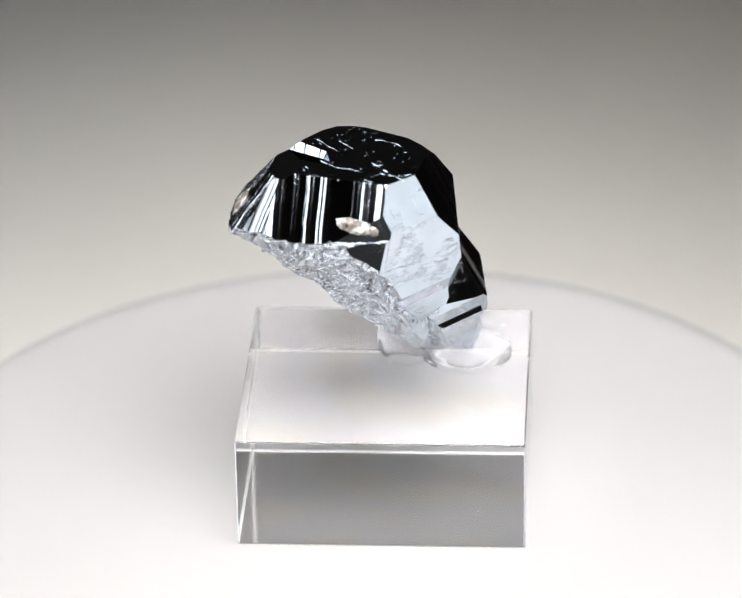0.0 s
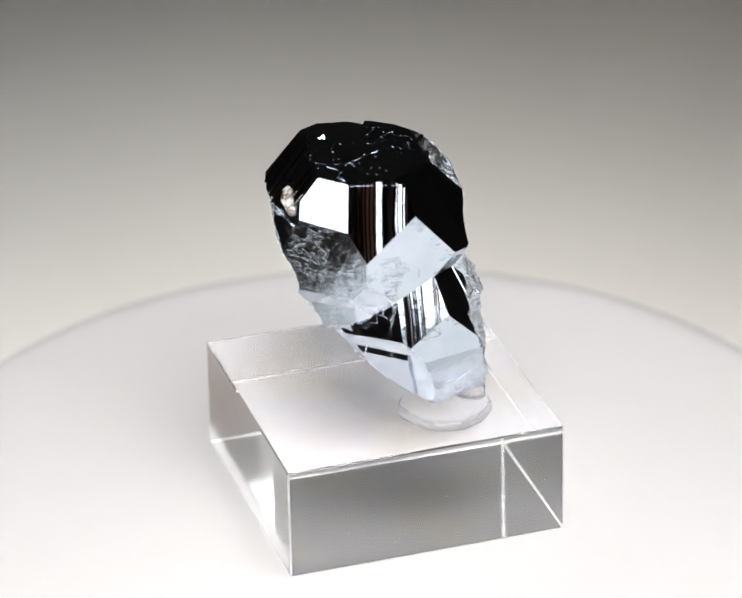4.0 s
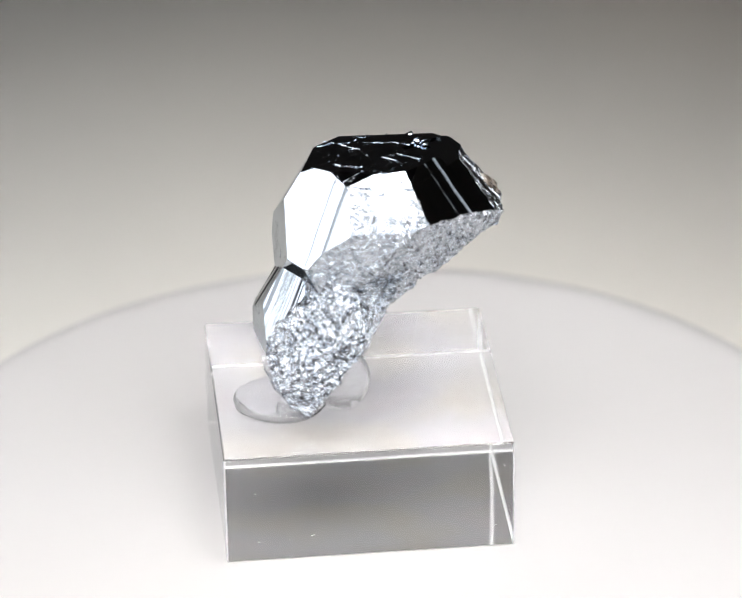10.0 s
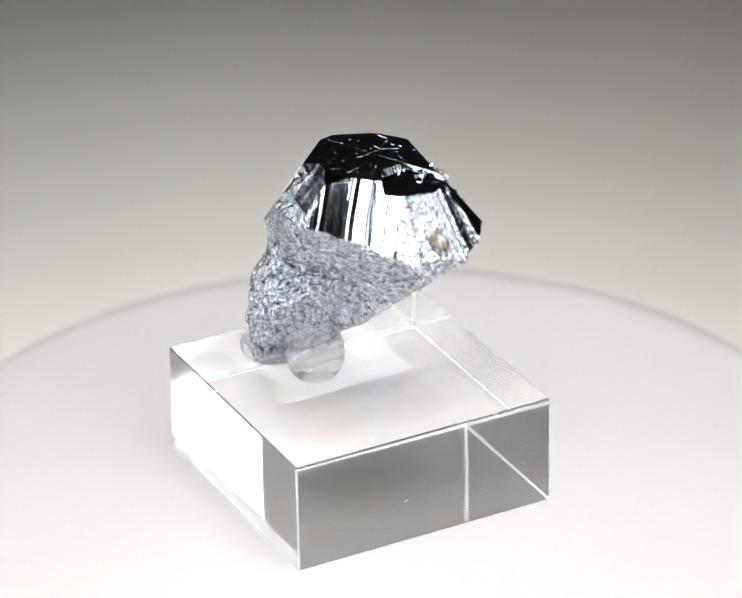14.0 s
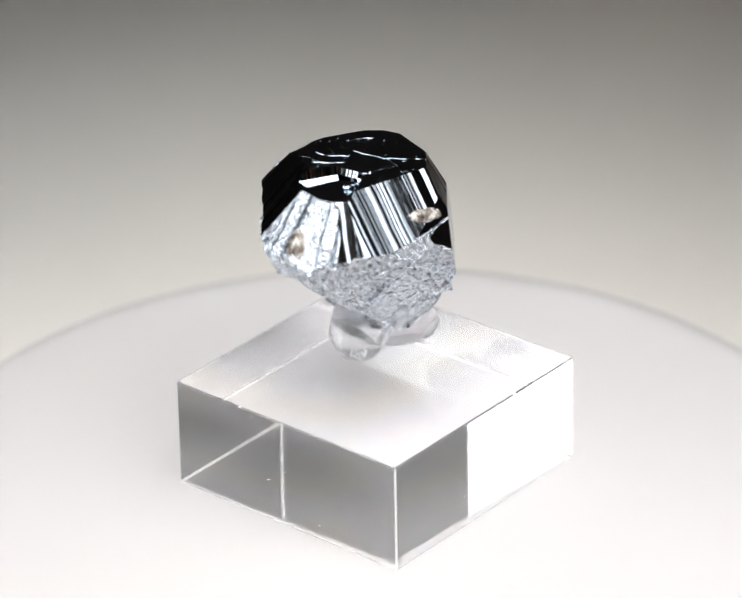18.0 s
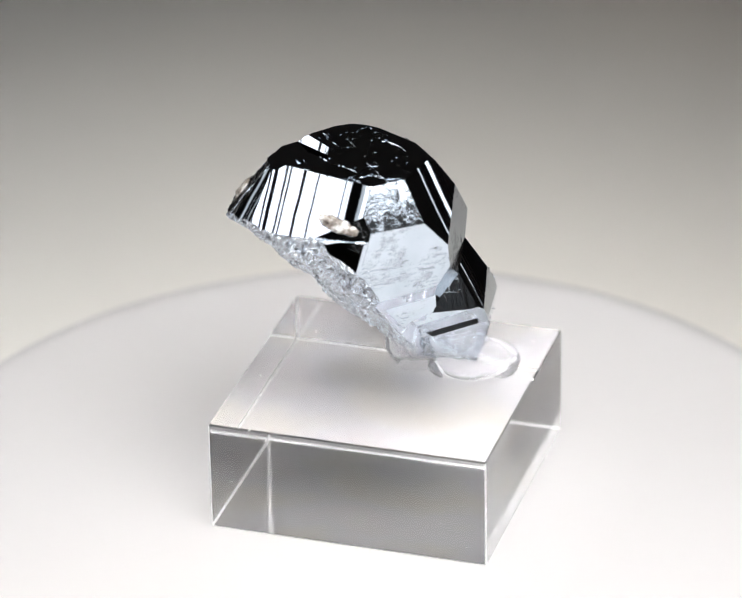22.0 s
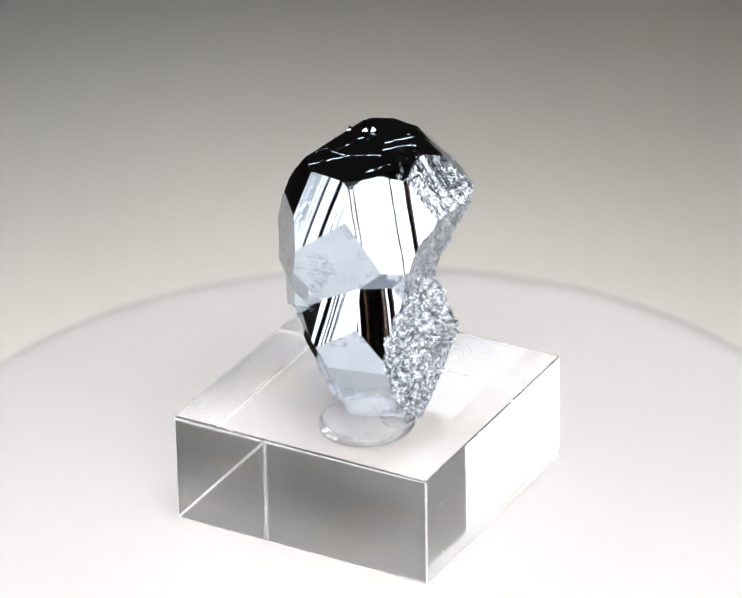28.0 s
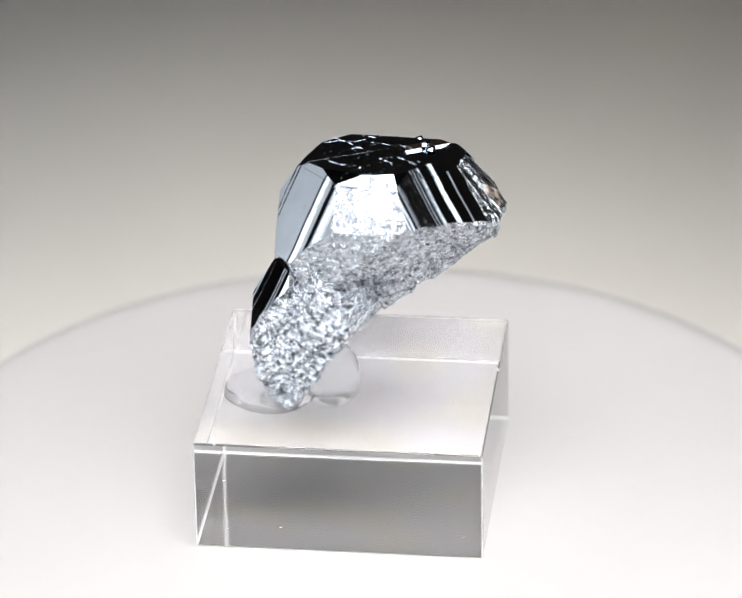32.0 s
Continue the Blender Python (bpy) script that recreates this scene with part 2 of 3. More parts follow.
# ---------------------------------------------------------------- the room and the stage
def room():
    floor_z = -0.021
    bm = bmesh.new()
    # a sheet of paper, flat under the turntable
    rows = []
    for y, left, right in [(-0.42, -0.30, 0.30), (-0.05, -0.15, 0.30), (0.06, -0.10, 0.105), (0.40, -0.10, 0.105)]:
        rows.append([bm.verts.new((x, y, floor_z)) for x in (left, right)])
    for a, b in zip(rows, rows[1:]):
        bm.faces.new((a[0], a[1], b[1], b[0]))
    for f in bm.faces:
        f.smooth = True
    ob = tagged(new("backdrop", mesh_of("backdrop", bm, M_PAPER)), "plain off-white paper sheet under and behind the turntable", "backdrop", kind="structure")
    sol = ob.modifiers.new("thickness", "SOLIDIFY")
    sol.thickness, sol.offset = 0.0008, -1
    tagged(new("floor", mesh_of("floor", box((3.0, 3.0, 0.03), (0, -0.3, floor_z - 0.018)), M_TABLE)), "dark brown table top under the paper sheet", "table top", kind="structure")
    h = 1.6
    for name, size, centre in (
        ("wall_north", (3.0, 0.05, h), (0, 1.225, h / 2 - 0.04)), ("wall_south", (3.0, 0.05, h), (0, -1.825, h / 2 - 0.04)),
        ("wall_east", (0.05, 3.0, h), (1.525, -0.3, h / 2 - 0.04)), ("wall_west", (0.05, 3.0, h), (-1.525, -0.3, h / 2 - 0.04)),
        ("ceiling", (3.1, 3.1, 0.05), (0, -0.3, h + 0.0)),
    ):
        tagged(new(name, mesh_of(name, box(size, centre), M_SOUTH if name == "wall_south" else M_WALL)), "dim brownish room surface around the stage", "room", kind="structure")


def light_panel(x, y, az, w, h, rear, lean, lift):
    """A standing panel light: case, glowing diffuser with a weaker side wing, stem, foot. It leans in its own plane."""
    thing = tagged(new("light_panel"), "standing white panel light with a black case", "lamp", "panel lights beside the stage")
    thing.matrix_basis = pose(x, y, -0.0208, 0, 0, az)
    wing = 0.06 if rear > 0 else 0.13
    mid = lift + h / 2
    tilt = pose(0, 0, mid) @ pose(0, 0, 0, 0, lean, 0)
    case = part("case", box((w + wing + 0.016, 0.016, h + 0.016), (rear * wing / 2, -0.0095, 0), 0.003), M_CASE, thing)
    lit = part("diffuser", box((w, 0.003, h), (0, 0, 0), 0.001), M_LIGHT, thing, "glowing white diffuser")
    side = part("side_diffuser", box((wing, 0.003, h), (rear * (w + wing) / 2, 0, 0), 0.001), M_WING, thing, "dimmer side wing of the diffuser")
    for ob in (case, lit, side):
        ob.matrix_basis = tilt
    part("foot", box((0.12, 0.09, 0.008), (0, -0.03, 0.004), 0.002), M_CASE, thing)
    part("stem", box((0.016, 0.008, mid), (0, -0.022, mid / 2 + 0.004), 0.002), M_CASE, thing)
    return thing


def desk_lamp():
    """A hooded lamp over the front of the stage, on an arm and a post."""
    thing = tagged(new("desk_lamp"), "black hooded lamp hanging over the stage on an arm", "lamp")
    thing.location = (0.022, -0.092, 0.0)
    z = 0.258
    hood = [(0.122, z - 0.006), (0.123, z - 0.006), (0.118, z + 0.030), (0.004, z + 0.042), (0.004, z + 0.040), (0.1165, z + 0.028)]
    bm = lathe(hood + [(0.1205, z - 0.006), (0.122, z - 0.006)], 64, False)
    part("hood", bm, M_CASE, thing)
    part("diffuser", lathe([(0.109, z + 0.000), (0.110, z + 0.001), (0.110, z + 0.003), (0.109, z + 0.004)], 48), M_BULB, thing, "round glowing white diffuser")
    part("arm", box((0.42, 0.012, 0.012), (0.20, -0.02, z + 0.046), 0.003), M_CASE, thing)
    part("post", box((0.014, 0.014, 0.28), (0.41, -0.02, 0.119), 0.003), M_CASE, thing)
    part("foot", box((0.13, 0.13, 0.012), (0.41, -0.02, -0.0145), 0.003), M_CASE, thing)


def warm_fill_lamp():
    """An added warm fill lamp, high behind the camera, that lights the brown wall."""
    thing = tagged(new("warm_fill_lamp"), "added warm round fill lamp under the dim ceiling", "lamp")
    thing.location = (0.55, -1.15, 1.575)
    part("rose", lathe([(0.05, -0.02), (0.06, -0.015), (0.06, 0.0), (0.05, 0.0)], 48), M_CASE, thing)
    part("globe", lathe([(0.015, -0.13), (0.05, -0.115), (0.07, -0.08), (0.06, -0.045), (0.03, -0.02)], 48), M_WARM, thing, "warm glowing globe")


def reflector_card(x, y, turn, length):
    """A folded white card added low beside the turntable, its slope towards the specimen."""
    thing = tagged(new("reflector_card"), "added white reflector card, out of view beside the turntable", "reflector", "reflector cards")
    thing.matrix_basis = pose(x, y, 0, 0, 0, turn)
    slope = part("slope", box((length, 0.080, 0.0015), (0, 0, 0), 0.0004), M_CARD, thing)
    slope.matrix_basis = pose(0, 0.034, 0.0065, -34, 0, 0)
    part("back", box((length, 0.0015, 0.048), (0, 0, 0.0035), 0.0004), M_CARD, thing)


def sideboard():
    """An added dark sideboard behind the camera, unseen, to blacken the lower mirror faces."""
    thing = tagged(new("sideboard"), "added dark sideboard, unseen, that darkens reflections below the brown wall", "sideboard")
    thing.location = (0, -1.6, -0.021)
    part("body", box((2.0, 0.38, 0.62), (0, 0, 0.36), 0.004), M_TABLE, thing)
    part("top", box((2.04, 0.41, 0.025), (0, 0.005, 0.6825), 0.004), M_TABLE, thing)
    part("plinth", box((1.9, 0.32, 0.05), (0, 0, 0.025), 0.003), M_CASE, thing)
    for k in range(4):
        door = part("door", box((0.48, 0.018, 0.56), (-0.74 + 0.4933 * k, 0.199, 0.36), 0.003), M_TABLE, thing)
        part("handle", box((0.012, 0.02, 0.12), (-0.55 + 0.4933 * k, 0.217, 0.42), 0.003), M_CASE, door)


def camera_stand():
    """The black camera stand, unseen: low block, mast and housing sized to darken reflections."""
    thing = tagged(new("camera_stand"), "unseen black camera stand, its low block and housing added to darken reflections", "stand")
    # the low block is added to keep the front mirror faces dark
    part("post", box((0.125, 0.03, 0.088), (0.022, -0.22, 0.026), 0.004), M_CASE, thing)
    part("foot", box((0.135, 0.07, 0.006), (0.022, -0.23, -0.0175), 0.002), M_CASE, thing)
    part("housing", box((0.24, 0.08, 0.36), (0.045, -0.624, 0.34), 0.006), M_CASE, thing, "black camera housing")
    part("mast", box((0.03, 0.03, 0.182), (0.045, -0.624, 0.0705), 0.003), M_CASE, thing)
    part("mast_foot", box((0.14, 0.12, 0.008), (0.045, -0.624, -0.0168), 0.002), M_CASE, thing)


def turntable():
    thing = tagged(new("turntable"), "round white plastic turntable turning on its base", "turntable")
    thing.location = (0, 0, -0.021)
    part("base", lathe([(0.046, 0.0), (0.05, 0.001), (0.05, 0.010), (0.048, 0.0125), (0.010, 0.0125), (0.010, 0.0135)], 96), M_CASE, thing)
    r = 0.0695
    prof = [(0.060, 0.0140), (r - 0.001, 0.0140), (r, 0.0150), (r, 0.0175)]
    prof += [(r - 0.0070 * (1 - math.cos(radians(a))), 0.0175 + 0.0035 * math.sin(radians(a))) for a in range(10, 90, 10)]
    prof += [(r - 0.0072, 0.021)]
    bm = lathe(prof, 192)
    for f in bm.faces:
        f.smooth = len(f.verts) == 4
    platter = part("platter", bm, M_DISC, thing, "glossy white round platter")
    return thing, platter


# ---------------------------------------------------------------- what stands on the platter
def display_block():
    """A clear block: polished faces, softly ground edges, a scuffed underside."""
    bm = box((0.040, 0.03985, 0.01639), (0.00223, 0.00096, 0.008195 + 0.00004), 0.00022, 1)
    for f in bm.faces:
        flat = max(abs(c) for c in f.normal) > 0.99
        f.material_index = (2 if f.normal.z < -0.5 else 0) if flat else (1 if f.normal.z < 0.3 else 0)
    me = mesh_of("display_block", bm, M_ACRYLIC)
    me.materials.append(M_EDGE)
    me.materials.append(M_UNDER)
    thing = tagged(new("display_block", me), "clear square acrylic display block with bright ground edges", "display base")
    marks = bmesh.new()
    rng = random.Random(7)
    for k in range(22):
        turn = Matrix.Rotation(radians(90 * (k % 4)), 4, "Z")
        at = turn @ Vector((rng.uniform(-0.018, 0.018), -0.01993, 0.0))
        z = rng.uniform(0.002, 0.0145)
        long = rng.choice((0.00005, 0.00007, 0.00009, 0.00025)) * rng.uniform(0.7, 1.6)
        m = Matrix.Translation((at.x + 0.00223, at.y + 0.00096, z)) @ turn @ Matrix.Rotation(rng.uniform(-0.5, 0.3), 4, "Y") @ Matrix.Diagonal((long, 0.00002, 0.00004, 1))
        bmesh.ops.create_icosphere(marks, subdivisions=1, radius=1.0, matrix=m)
    part("surface_scratches", marks, M_EDGE, thing, "tiny pale scratches and dust")
    return thing


def gel_pad(name, label, centre, radius, height, seed, squash=1.0, crumple=0.05, material=M_GEL):
    """A pressed lump of clear mounting gel that sits on the block."""
    bm = bmesh.new()
    bmesh.ops.create_uvsphere(bm, u_segments=48, v_segments=28, radius=1.0)
    for v in bm.verts:
        d = v.co.copy()
        lump = 1 + crumple * noise.noise(d * 1.7 + Vector((seed, 0, 0))) + 0.3 * crumple * noise.noise(d * 5.0 + Vector((0, seed, 0)))
        z = d.z
        flat = max(z, -0.72) * 0.5 + 0.36
        v.co = Vector((d.x * radius * lump, d.y * radius * lump * squash, flat / 0.86 * height))
    bmesh.ops.translate(bm, vec=Vector(centre), verts=bm.verts)
    bmesh.ops.scale(bm, vec=(MM, MM, MM), verts=bm.verts)
    for f in bm.faces:
        f.smooth = True
    return tagged(new(name, mesh_of(name, bm, material)), label, "mounting gel")


def lump(size, centre, turn, seed, rough=0.25, fine=3):
    """An irregular grain of quartz, in mm."""
    bm = bmesh.new()
    bmesh.ops.create_icosphere(bm, subdivisions=fine, radius=1.0)
    m = Matrix.Translation(centre) @ Euler([radians(a) for a in turn]).to_matrix().to_4x4() @ Matrix.Diagonal((*size, 1))
    for v in bm.verts:
        v.co *= 1 + rough * noise.noise(v.co * 2.1 + Vector((seed, seed, 0))) + 0.12 * noise.noise(v.co * 6.0 + Vector((0, seed, 0)))
    bmesh.ops.transform(bm, matrix=m, verts=bm.verts)
    bmesh.ops.scale(bm, vec=(MM, MM, MM), verts=bm.verts)
    return bm


# azimuth, elevation, distance, groove (negative: level lines), grit
CROWN = [
    (0.0, 89.9, 50.5, 0.0, 0),            # shelf below the top
    (-50.5, 26.8, 30.05, 0.10, 0),
    (-17.6, 30.2, 32.38, 1.0, 0),
    (45.0, 32.6, 34.05, 0.45, 0),
    (109.7, 35.8, 38.85, 0.5, 0.55),
    (79.2, 41.8, 40.0, 0.5, 0.55),
    (139.5, 41.8, 41.35, 0.6, 0),
    (170.7, 38.1, 41.1, 1.6, 0.4),
    (-165.2, 36.8, 40.9, 2.4, 0.22),
    (-129.0, 36.3, 39.7, 1.2, 0),
    (-97.0, 36.7, 36.25, 1.0, 0),
    (-111.0, 37.5, 39.7, 1.3, 0),
]
FLANKS = [
    (4.4, 5.2, 16.1, -0.35, 0),
    (-50.5, 6.5, 15.98, -0.2, 0),
    (-84.0, 16.0, 23.3, 0.1, 0),
    (-48.0, -22.0, -2.0, 0.2, 0),
    (34.7, -25.3, -4.0, 0.2, 0),
    (-16.5, -20.8, -0.6, 0.1, 0),
    (-121.5, -40.3, -16.35, 0, 1),       # broken underside
    (-94.3, -8.9, 5.5, 0, 0.9),
    (122.6, -35.2, -14.8, 0, 1),
    (-167.1, -51.1, -20.5, 0, 1),
    (81.5, -5.9, 8.2, 0, 0.45),
    (131.0, -7.8, 8.8, 0, 0.8),
    (175.0, -16.5, 5.6, 0, 0.8),
    (-150.0, -25.0, -0.2, 0, 0.8),
]
LARGE = CROWN + FLANKS
SMALL = [
    (-9.0, 30.0, 28.6, 1.6, 0),
    (38.0, 31.9, 31.0, 1.2, 0),
    (7.2, 6.5, 19.6, -0.35, 0),
    (-49.1, 13.5, 17.3, -0.2, 0),
    (-48.0, 22.4, 21.4, 0.1, 0),
    (8.0, -10.0, 11.8, -0.8, 0),
    (-30.0, -20.0, 3.0, -0.5, 0),
    (-46.0, -20.0, 0.25, -0.7, 0),
    (13.5, -24.5, 5.6, -0.8, 0.22),
    (-80.0, -56.0, -16.9, 0, 0.9),
    (73.0, 0.0, 15.6, 0, 1),
    (66.7, 17.2, 23.5, 0, 1),
    (170.8, -36.2, -16.8, 0, 1),
    (22.0, -74.0, -13.9, 0, 0.8),
    (-112.5, -36.7, -15.4, 0, 1),
    (120.0, 30.0, 25.0, 0, 1),
    (-160.0, 40.0, 26.0, 0, 0.5),
]
SIDE = [
    (-50.5, 6.5, 15.0, -0.2, 0),
    (4.4, 5.2, 13.8, -0.2, 0),
    (-48.0, 68.0, 36.35, 0.3, 0),
    (-16.5, -20.8, 0.2, 0, 0),
    (-60.0, -30.0, -4.9, 0, 0),
    (-112.5, -36.7, -13.9, 0, 0.8),
    (130.0, 0.0, 2.0, 0, 0.5),
    (0.0, -60.0, -22.0, 0, 0.5),
    (170.0, 0.0, 4.0, 0, 0.5),
    (180.0, -51.5, -21.0, 0, 0.8),
]

# two low steps on the undersides: proud faces with a narrow riser on top
LOW_STEP = [
    (-46.0, -20.0, 0.78, -0.6, 0),
    (-48.0, 24.0, 20.43, 0.1, 0),
    (-112.5, -36.7, -15.9, 0, 0.8),
    (16.0, -12.0, 9.9, -0.3, 0),
    (-80.0, -56.0, -17.0, 0, 0.8),
    (22.0, -74.0, -15.0, 0, 0.8),
    (134.0, 0.0, -7.0, 0, 0.5),
    (44.0, 0.0, 11.6, 0, 0),
    (0.0, 89.9, 29.6, 0, 0.3),
]
HIGH_STEP = [
    (-48.0, -24.0, -2.30, -0.4, 0),
    (-48.0, 26.0, 23.9, 0.1, 0),
    (-112.5, -36.7, -14.6, 0, 0.8),
    (-5.0, -10.0, 5.6, 0.2, 0),
    (-60.0, -60.0, -20.9, 0, 0.5),
    (132.0, 0.0, -7.0, 0, 0.5),
    (42.0, 0.0, 3.6, 0, 0),
    (0.0, 89.9, 33.9, 0, 0.3),
]

LEDGE = [
    (-50.5, 6.5, 15.96, -0.2, 0),
    (-80.0, 16.0, 23.7, 0.05, 0),
    (-112.0, 3.0, 14.9, 0, 0.7),
    (-85.0, 78.0, 45.3, 0, 0.5),
    (-50.5, 26.8, 30.0, 0.1, 0),
    (-17.6, 30.2, 32.3, 1.0, 0),
    (0.0, 89.9, 45.0, 0, 0.5),
    (-112.5, -36.7, -14.9, 0, 1),
    (-16.5, -20.8, -0.63, 0, 0),
    (-48.0, -22.0, -2.05, 0.3, 0),
    (4.4, 5.2, 16.0, -0.2, 0),
    (100.0, 0.0, -3.0, 0, 0.5),
    (170.0, 0.0, 5.5, 0, 0.7),
]


def corner_cuts(faces, z, deep):
    """Small steep faces that blunt the corners of the top outline."""
    ring = sorted((f for f in faces if 20 < f[1] < 50), key=lambda f: f[0])
    cuts = []
    for a, b in zip(ring, ring[1:] + ring[:1]):
        gap = (b[0] - a[0]) % 360
        if gap < 22:
            continue
        rows = [(way(f[0], f[1]), f[2]) for f in (a, b)]
        (na, da), (nb, db) = [((n.x, n.y), d - n.z * z) for n, d in rows]
        det = na[0] * nb[1] - na[1] * nb[0]
        p = Vector(((da * nb[1] - db * na[1]) / det, (na[0] * db - nb[0] * da) / det, z))
        n = way(a[0] + gap / 2, 58.0)
        cuts.append((a[0] + gap / 2, 58.0, n.dot(p) - deep * (0.6 + gap / 80.0), 0.0, 0))
    return cuts


CUTS = corner_cuts(LARGE, 50.9, 0.22)
# the top slab over the shelf: the same side faces, a hair further in, and the two sides of the notch
TOP = (-64.0, 84.9, 51.09, 0.0, 0)
UPPER = [TOP] + [(a, e, d - 0.04, g, 0.0 if k < 0.2 else 0.3) for a, e, d, g, k in LARGE[1:12]] + [(0.0, -89.9, -47.5, 0, 0)] + CUTS
# the bite in the west edge of the top is bounded by two side walls and a back wall
SLAB_A = UPPER + [(116.0, 20.0, 16.58, 0.4, 0.0)]
SLAB_B = [(-64.0, 84.9, 51.075, 0.0, 0)] + [(a, e, d - 0.02, g, k) for a, e, d, g, k in UPPER[1:]] + [(-120.0, 20.0, 19.9, 0.6, 0.0)]
SLAB_C = [(-64.0, 84.9, 51.083, 0.0, 0)] + [(a, e, d - 0.03, g, k) for a, e, d, g, k in UPPER[1:]] + [(-165.0, 25.0, 26.54, 1.2, 0.0)]


CRACKS = [
    [(5.3, -6.4), (3.4, -4.9), (0.9, -2.2), (0.2, -0.2), (-0.5, 1.9)],
    [(-0.7, -7.3), (0.4, -5.0), (1.1, -3.0), (2.4, -2.5)],
    [(-4.3, 0.6), (-5.6, 2.2), (-7.3, 3.7)],
    [(1.6, -7.4), (-0.5, -6.5)],
    [(-3.2, 5.4), (-2.3, 7.0)],
    [(6.4, -4.6), (4.4, -5.4), (2.2, -5.2), (0.8, -5.9)],
    [(4.9, 2.6), (2.8, 3.9), (1.1, 4.2)],
    [(-6.2, -2.2), (-4.1, -3.6), (-2.4, -3.9), (0.3, -4.9)],
    [(-2.0, 1.4), (-3.9, 3.3), (-4.6, 5.2)],
]


def crack(line, seed):
    """A thin uneven ridge along a crack in the top face, in mm."""
    bm = bmesh.new()
    pts = []
    for (ax, ay), (bx, by) in zip(line, line[1:]):
        steps = max(2, int(math.hypot(bx - ax, by - ay) / 0.35))
        pts += [(ax + (bx - ax) * k / steps, ay + (by - ay) * k / steps) for k in range(steps)]
    pts.append(line[-1])
    rows = []
    for k, (x, y) in enumerate(pts):
        q = Vector((x, y, seed * 7.0))
        x, y = x + 0.35 * noise.noise(q * 0.9), y + 0.35 * noise.noise(q * 0.9 + Vector((8, 0, 0)))
        w = (0.03 + 0.09 * abs(noise.noise(q * 2.3 + Vector((0, 4, 0))))) * (1.0 if seed < 2 else 0.6)
        z = 51.31 - 0.039 * x + 0.080 * y
        h = 0.03 + 0.1 * abs(noise.noise(q * 1.7))
        rows.append([bm.verts.new((x - w * 0.5, y - w, z - 0.06)), bm.verts.new((x, y, z + h)), bm.verts.new((x + w * 0.5, y + w, z - 0.06))])
    for a, b in zip(rows, rows[1:]):
        bm.faces.new((a[0], a[1], b[1], b[0]))
        bm.faces.new((a[1], a[2], b[2], b[1]))
        bm.faces.new((a[2], a[0], b[0], b[2]))
    bmesh.ops.recalc_face_normals(bm, faces=bm.faces)
    bmesh.ops.scale(bm, vec=(MM, MM, MM), verts=bm.verts)
    return bm


def flakes():
    """Small tilted scales and growth steps on the top face, thickest by its broken rim, in mm."""
    bm = bmesh.new()
    rng = random.Random(11)
    spots = []
    while len(spots) < 30:
        a, r = rng.uniform(0, 2 * math.pi), 7.4 * math.sqrt(rng.random())
        x, y = r * math.cos(a) - 1.2, r * math.sin(a)
        rim = r / 7.4 * (0.3 + 0.7 * (math.cos(a - radians(140)) > 0.2))
        if rng.random() < 0.12 + 0.75 * rim ** 3 and not (x < -4.5 and -4.5 < y < 1.5):
            spots.append((x, y, 0.07 + 0.16 * rng.random() ** 2))
    for line in CRACKS:
        for k in range(3):
            (ax, ay), (bx, by) = rng.choice(list(zip(line, line[1:])))
            t = rng.random()
            spots.append((ax + (bx - ax) * t + rng.uniform(-0.5, 0.5), ay + (by - ay) * t + rng.uniform(-0.5, 0.5), 0.05 + 0.08 * rng.random()))
    for x, y, size in spots:
        z = 51.31 - 0.039 * x + 0.080 * y
        turn = Euler((rng.gauss(0, 0.22), rng.gauss(0, 0.22), rng.uniform(-0.5, 0.9))).to_matrix()
        ring = []
        n = rng.randint(4, 6)
        for k in range(n):
            w = 2 * math.pi * (k + rng.uniform(-0.25, 0.25)) / n
            ring.append(bm.verts.new(turn @ Vector((size * 1.9 * math.cos(w), size * 0.6 * math.sin(w), 0)) + Vector((x, y, z + 0.02))))
        low = [bm.verts.new(v.co - Vector((0, 0, 0.3))) for v in ring]
        bm.faces.new(ring)
        for k in range(n):
            bm.faces.new((ring[k], low[k], low[(k + 1) % n], ring[(k + 1) % n]))
    bmesh.ops.scale(bm, vec=(MM, MM, MM), verts=bm.verts)
    return bm


def hairline(start, end, facing, seed):
    """A fine uneven ridge along a crack in a side face, in mm."""
    bm = bmesh.new()
    a, b = Vector(start), Vector(end)
    n = way(*facing)
    side = n.cross(b - a).normalized()
    rows = []
    steps = int((b - a).length / 0.3)
    for k in range(steps + 1):
        q = Vector((k * 0.37, seed * 5.0, 0))
        p = a.lerp(b, k / steps) + side * 0.25 * noise.noise(q * 0.8)
        w = 0.025 + 0.06 * abs(noise.noise(q * 2.0))
        rows.append([bm.verts.new(p - side * w - n * 0.05), bm.verts.new(p + n * (0.02 + 0.05 * abs(noise.noise(q * 1.6)))), bm.verts.new(p + side * w - n * 0.05)])
    for c, d in zip(rows, rows[1:]):
        bm.faces.new((c[0], c[1], d[1], d[0]))
        bm.faces.new((c[1], c[2], d[2], d[1]))
        bm.faces.new((c[2], c[0], d[0], d[2]))
    bmesh.ops.recalc_face_normals(bm, faces=bm.faces)
    bmesh.ops.scale(bm, vec=(MM, MM, MM), verts=bm.verts)
    return bm


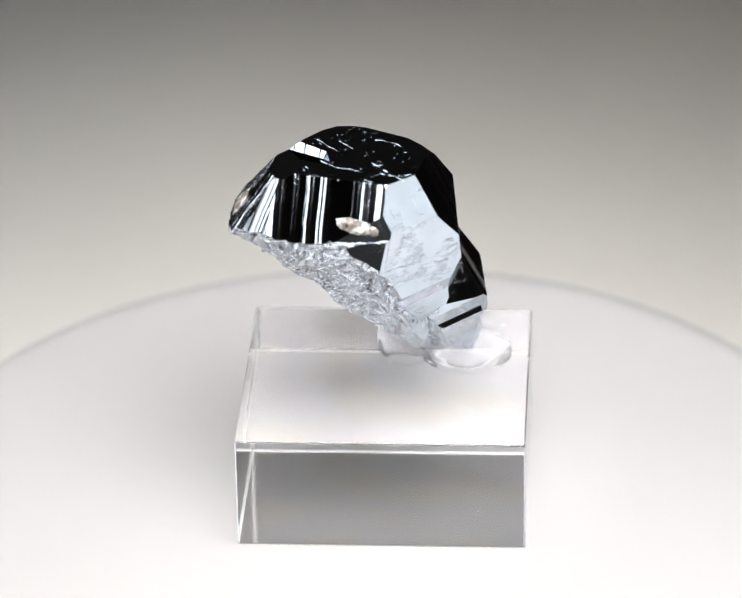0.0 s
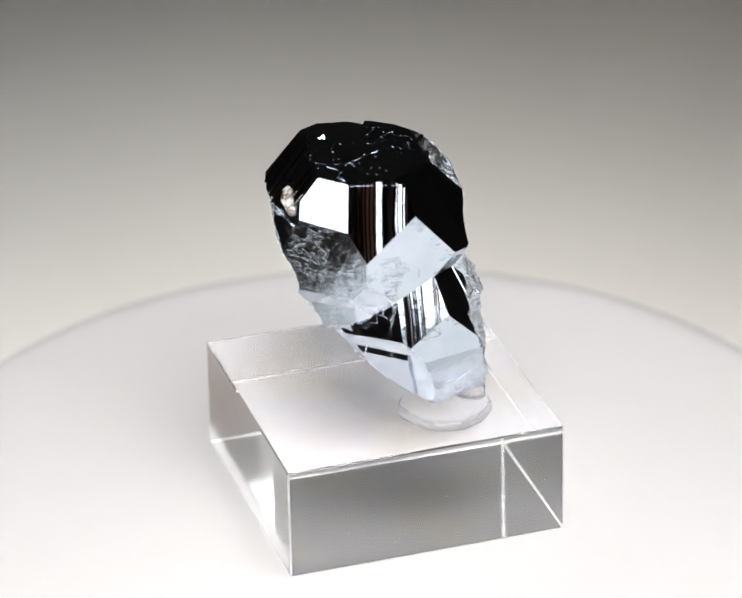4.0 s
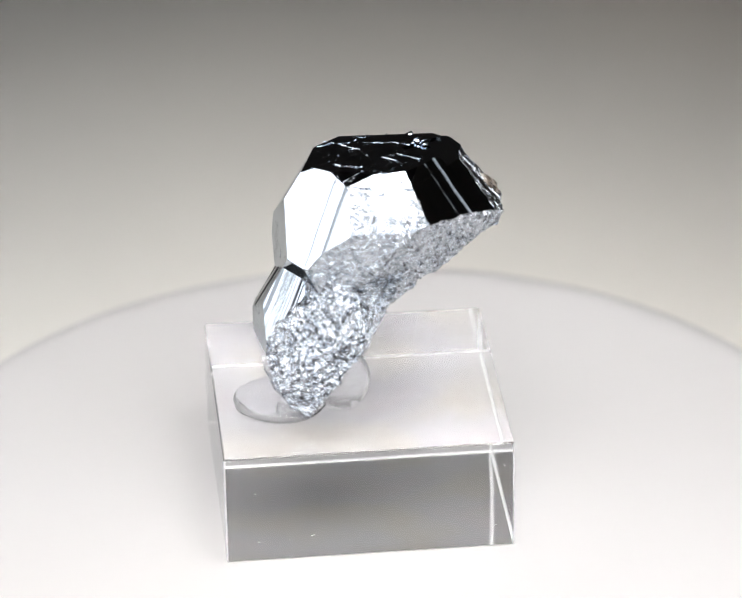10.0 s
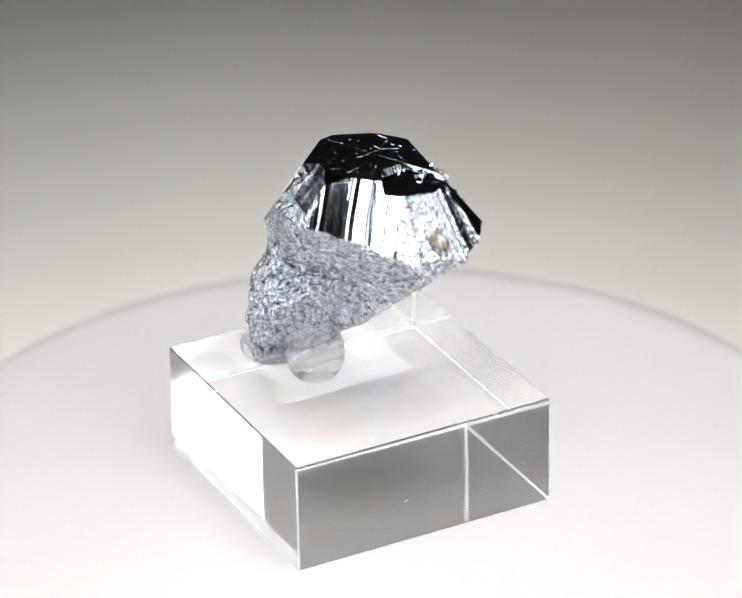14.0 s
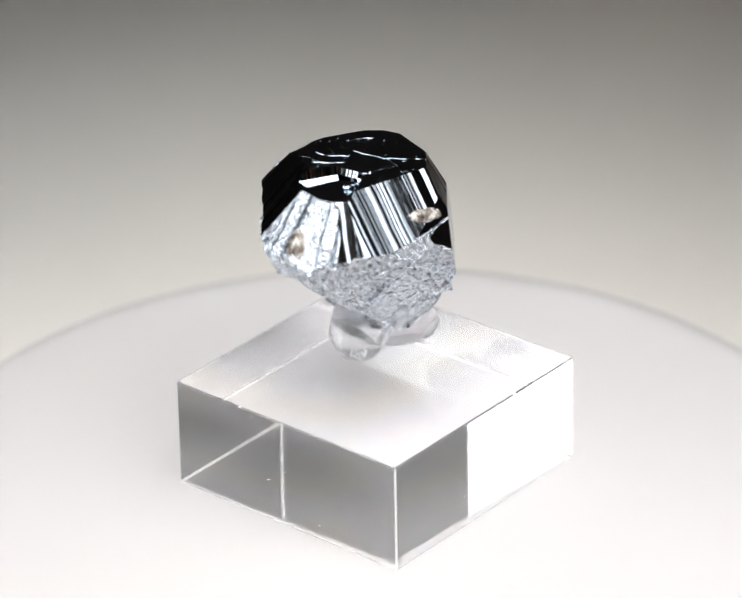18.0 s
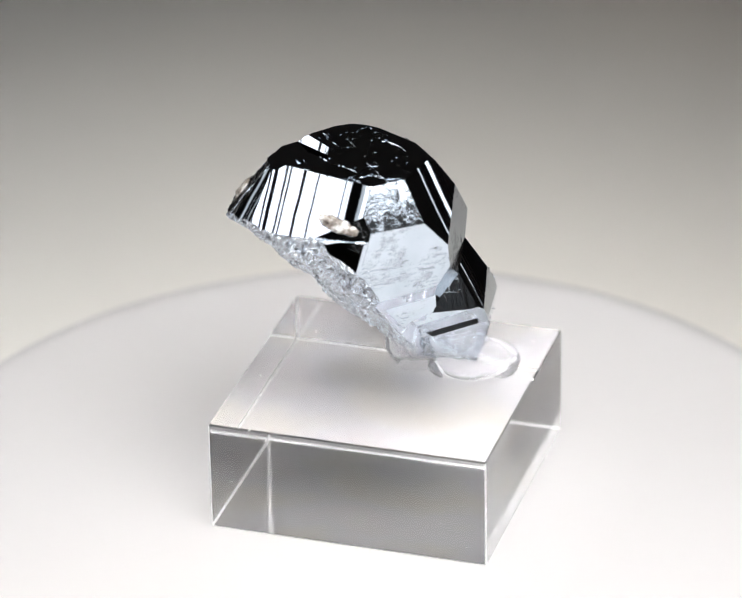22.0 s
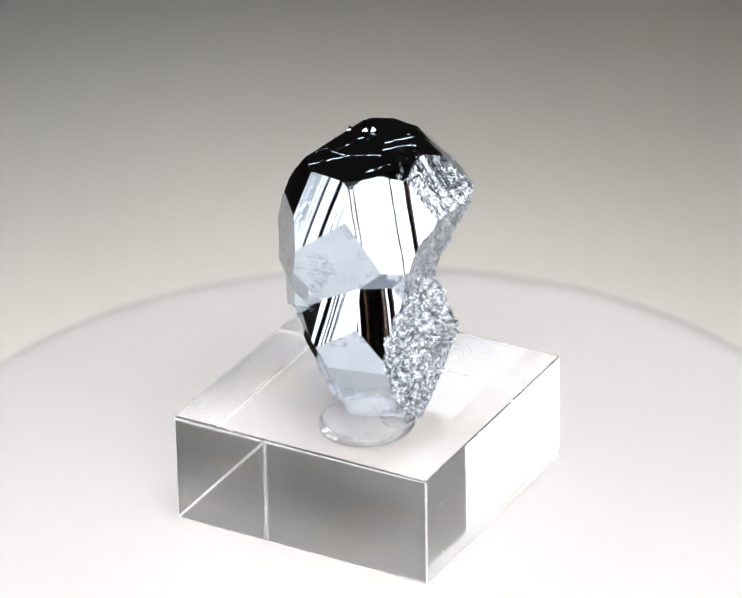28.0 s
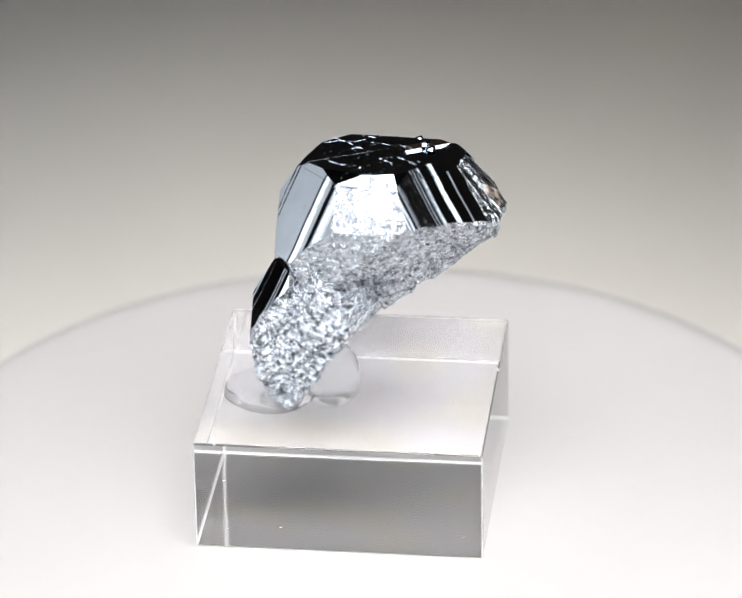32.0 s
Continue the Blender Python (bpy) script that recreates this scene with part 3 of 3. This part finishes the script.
def specimen():
    thing = tagged(new("hematite_specimen"), "mirror-black hematite crystals with a rough grey broken underside", "mineral specimen")
    part("large_crystal", ore_body(LARGE + [(a, e, d + 0.03, g, k) for a, e, d, g, k in CUTS], 0.9, 0.5, 1), M_ORE, thing, "large flat-topped crystal with grooved mirror faces")
    part("ledge", ore_body(LEDGE, 0.9, 0.45, 4), M_ORE, thing, "ledge of the large crystal under the quartz grain")
    part("top_slab", ore_body(SLAB_A), M_ORE, thing)
    part("top_slab", ore_body(SLAB_B), M_ORE, thing)
    part("top_slab", ore_body(SLAB_C), M_ORE, thing)
    part("small_crystal", ore_body(SMALL, 0.9, 0.6, 2), M_ORE, thing, "small crystal grown parallel below the large one")
    part("side_crystal", ore_body(SIDE, 0.9, 0.4, 3), M_ORE, thing)
    part("growth_ledge", ore_body(LOW_STEP, 0.9, 0.3, 6), M_ORE, thing)
    part("growth_ledge", ore_body(HIGH_STEP, 0.9, 0.3, 7), M_ORE, thing)
    part("quartz_grain", lump((3.1, 1.35, 1.0), (-0.6, -10.7, 45.6), (0, 12, -4), 1), M_QUARTZ, thing, "brown and white quartz grain")
    part("quartz_grain", lump((1.4, 1.7, 3.0), (-16.6, -1.9, 44.4), (0, 35, 10), 2), M_QUARTZ, thing, "brownish quartz vein")
    for k, (size, at) in enumerate((((0.8, 0.6, 0.4), (-8.4, -3.6, 50.8)), ((0.5, 0.5, 0.35), (-7.6, -4.3, 50.9)), ((0.4, 0.7, 0.2), (-6.5, -6.2, 51.0)))):
        part("ore_chip", lump(size, at, (10 * k, 20, 50 * k), 5 + k, 0.5, 1), M_ORE, thing, "small bright chip of ore")
    for k, line in enumerate(CRACKS):
        part("crack_edge", crack(line, k), M_ORE, thing, "raised edge of a crack")
    part("growth_steps", flakes(), M_ORE, thing, "tiny bright scales and growth steps")
    part("hairline_crack", hairline((11.7, 3.0, 44.2), (12.55, 3.25, 37.9), (4.8, 7.5), 1), M_ORE, thing, "fine upright crack in a mirror face")
    return thing


room()
desk_lamp()
warm_fill_lamp()
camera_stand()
# unseen cards, added so that the low mirror faces reflect white
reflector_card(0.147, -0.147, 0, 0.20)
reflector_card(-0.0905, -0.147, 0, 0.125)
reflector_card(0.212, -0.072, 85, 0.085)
sideboard()
light_panel(0.1834, -0.1708, 140.3 - 90, 0.22, 0.21, 1, 19.3, 0.178)
light_panel(-0.2503, -0.0682, 31.0 - 90, 0.17, 0.26, -1, 14.0, 0.045)
TABLE, PLATTER = turntable()
BLOCK = display_block()
PADS = [
    gel_pad("gel_pad", "flat round pad of clear mounting gel under the crystal", (13.2, 6.6, 16.4), 6.6, 2.7, 1),
    gel_pad("gel_ball", "tall milky lump of mounting gel propping the specimen", (4.9, 6.2, 16.4), 4.2, 8.8, 4, crumple=0.1, material=M_MILKY),
    gel_pad("gel_wad", "small crumpled wad of clear gel pressed against the crystal", (11.2, 10.6, 17.2), 3.0, 3.2, 9, 0.8, 0.16),
]
ROCK = specimen()
for clear in (BLOCK, *PADS):
    clear.visible_shadow = False


def motions():
    times = [0.5 * k for k in range(65)]
    drift = ((0, 1.17), (3, 0.08), (5.5, -0.25), (8, -0.47), (11, -0.66), (14, -0.5), (16.5, -0.45), (20, 0.5), (20.6, 0.45), (22, 0.2), (25, 0.2), (28, 0.02), (30, 0.12), (32, 0.18))

    def turn(t):
        return -4.742 - 16.9552 * t + float(np.interp(t, [d[0] for d in drift], [d[1] for d in drift]))

    walk(PLATTER, [(t, pose(0, 0, 0, 0, 0, turn(t))) for t in times])
    for thing in (BLOCK, ROCK, *PADS):
        walk(thing, [(t, pose(0, 0, 0, 0, 0, turn(t))) for t in times])


motions()
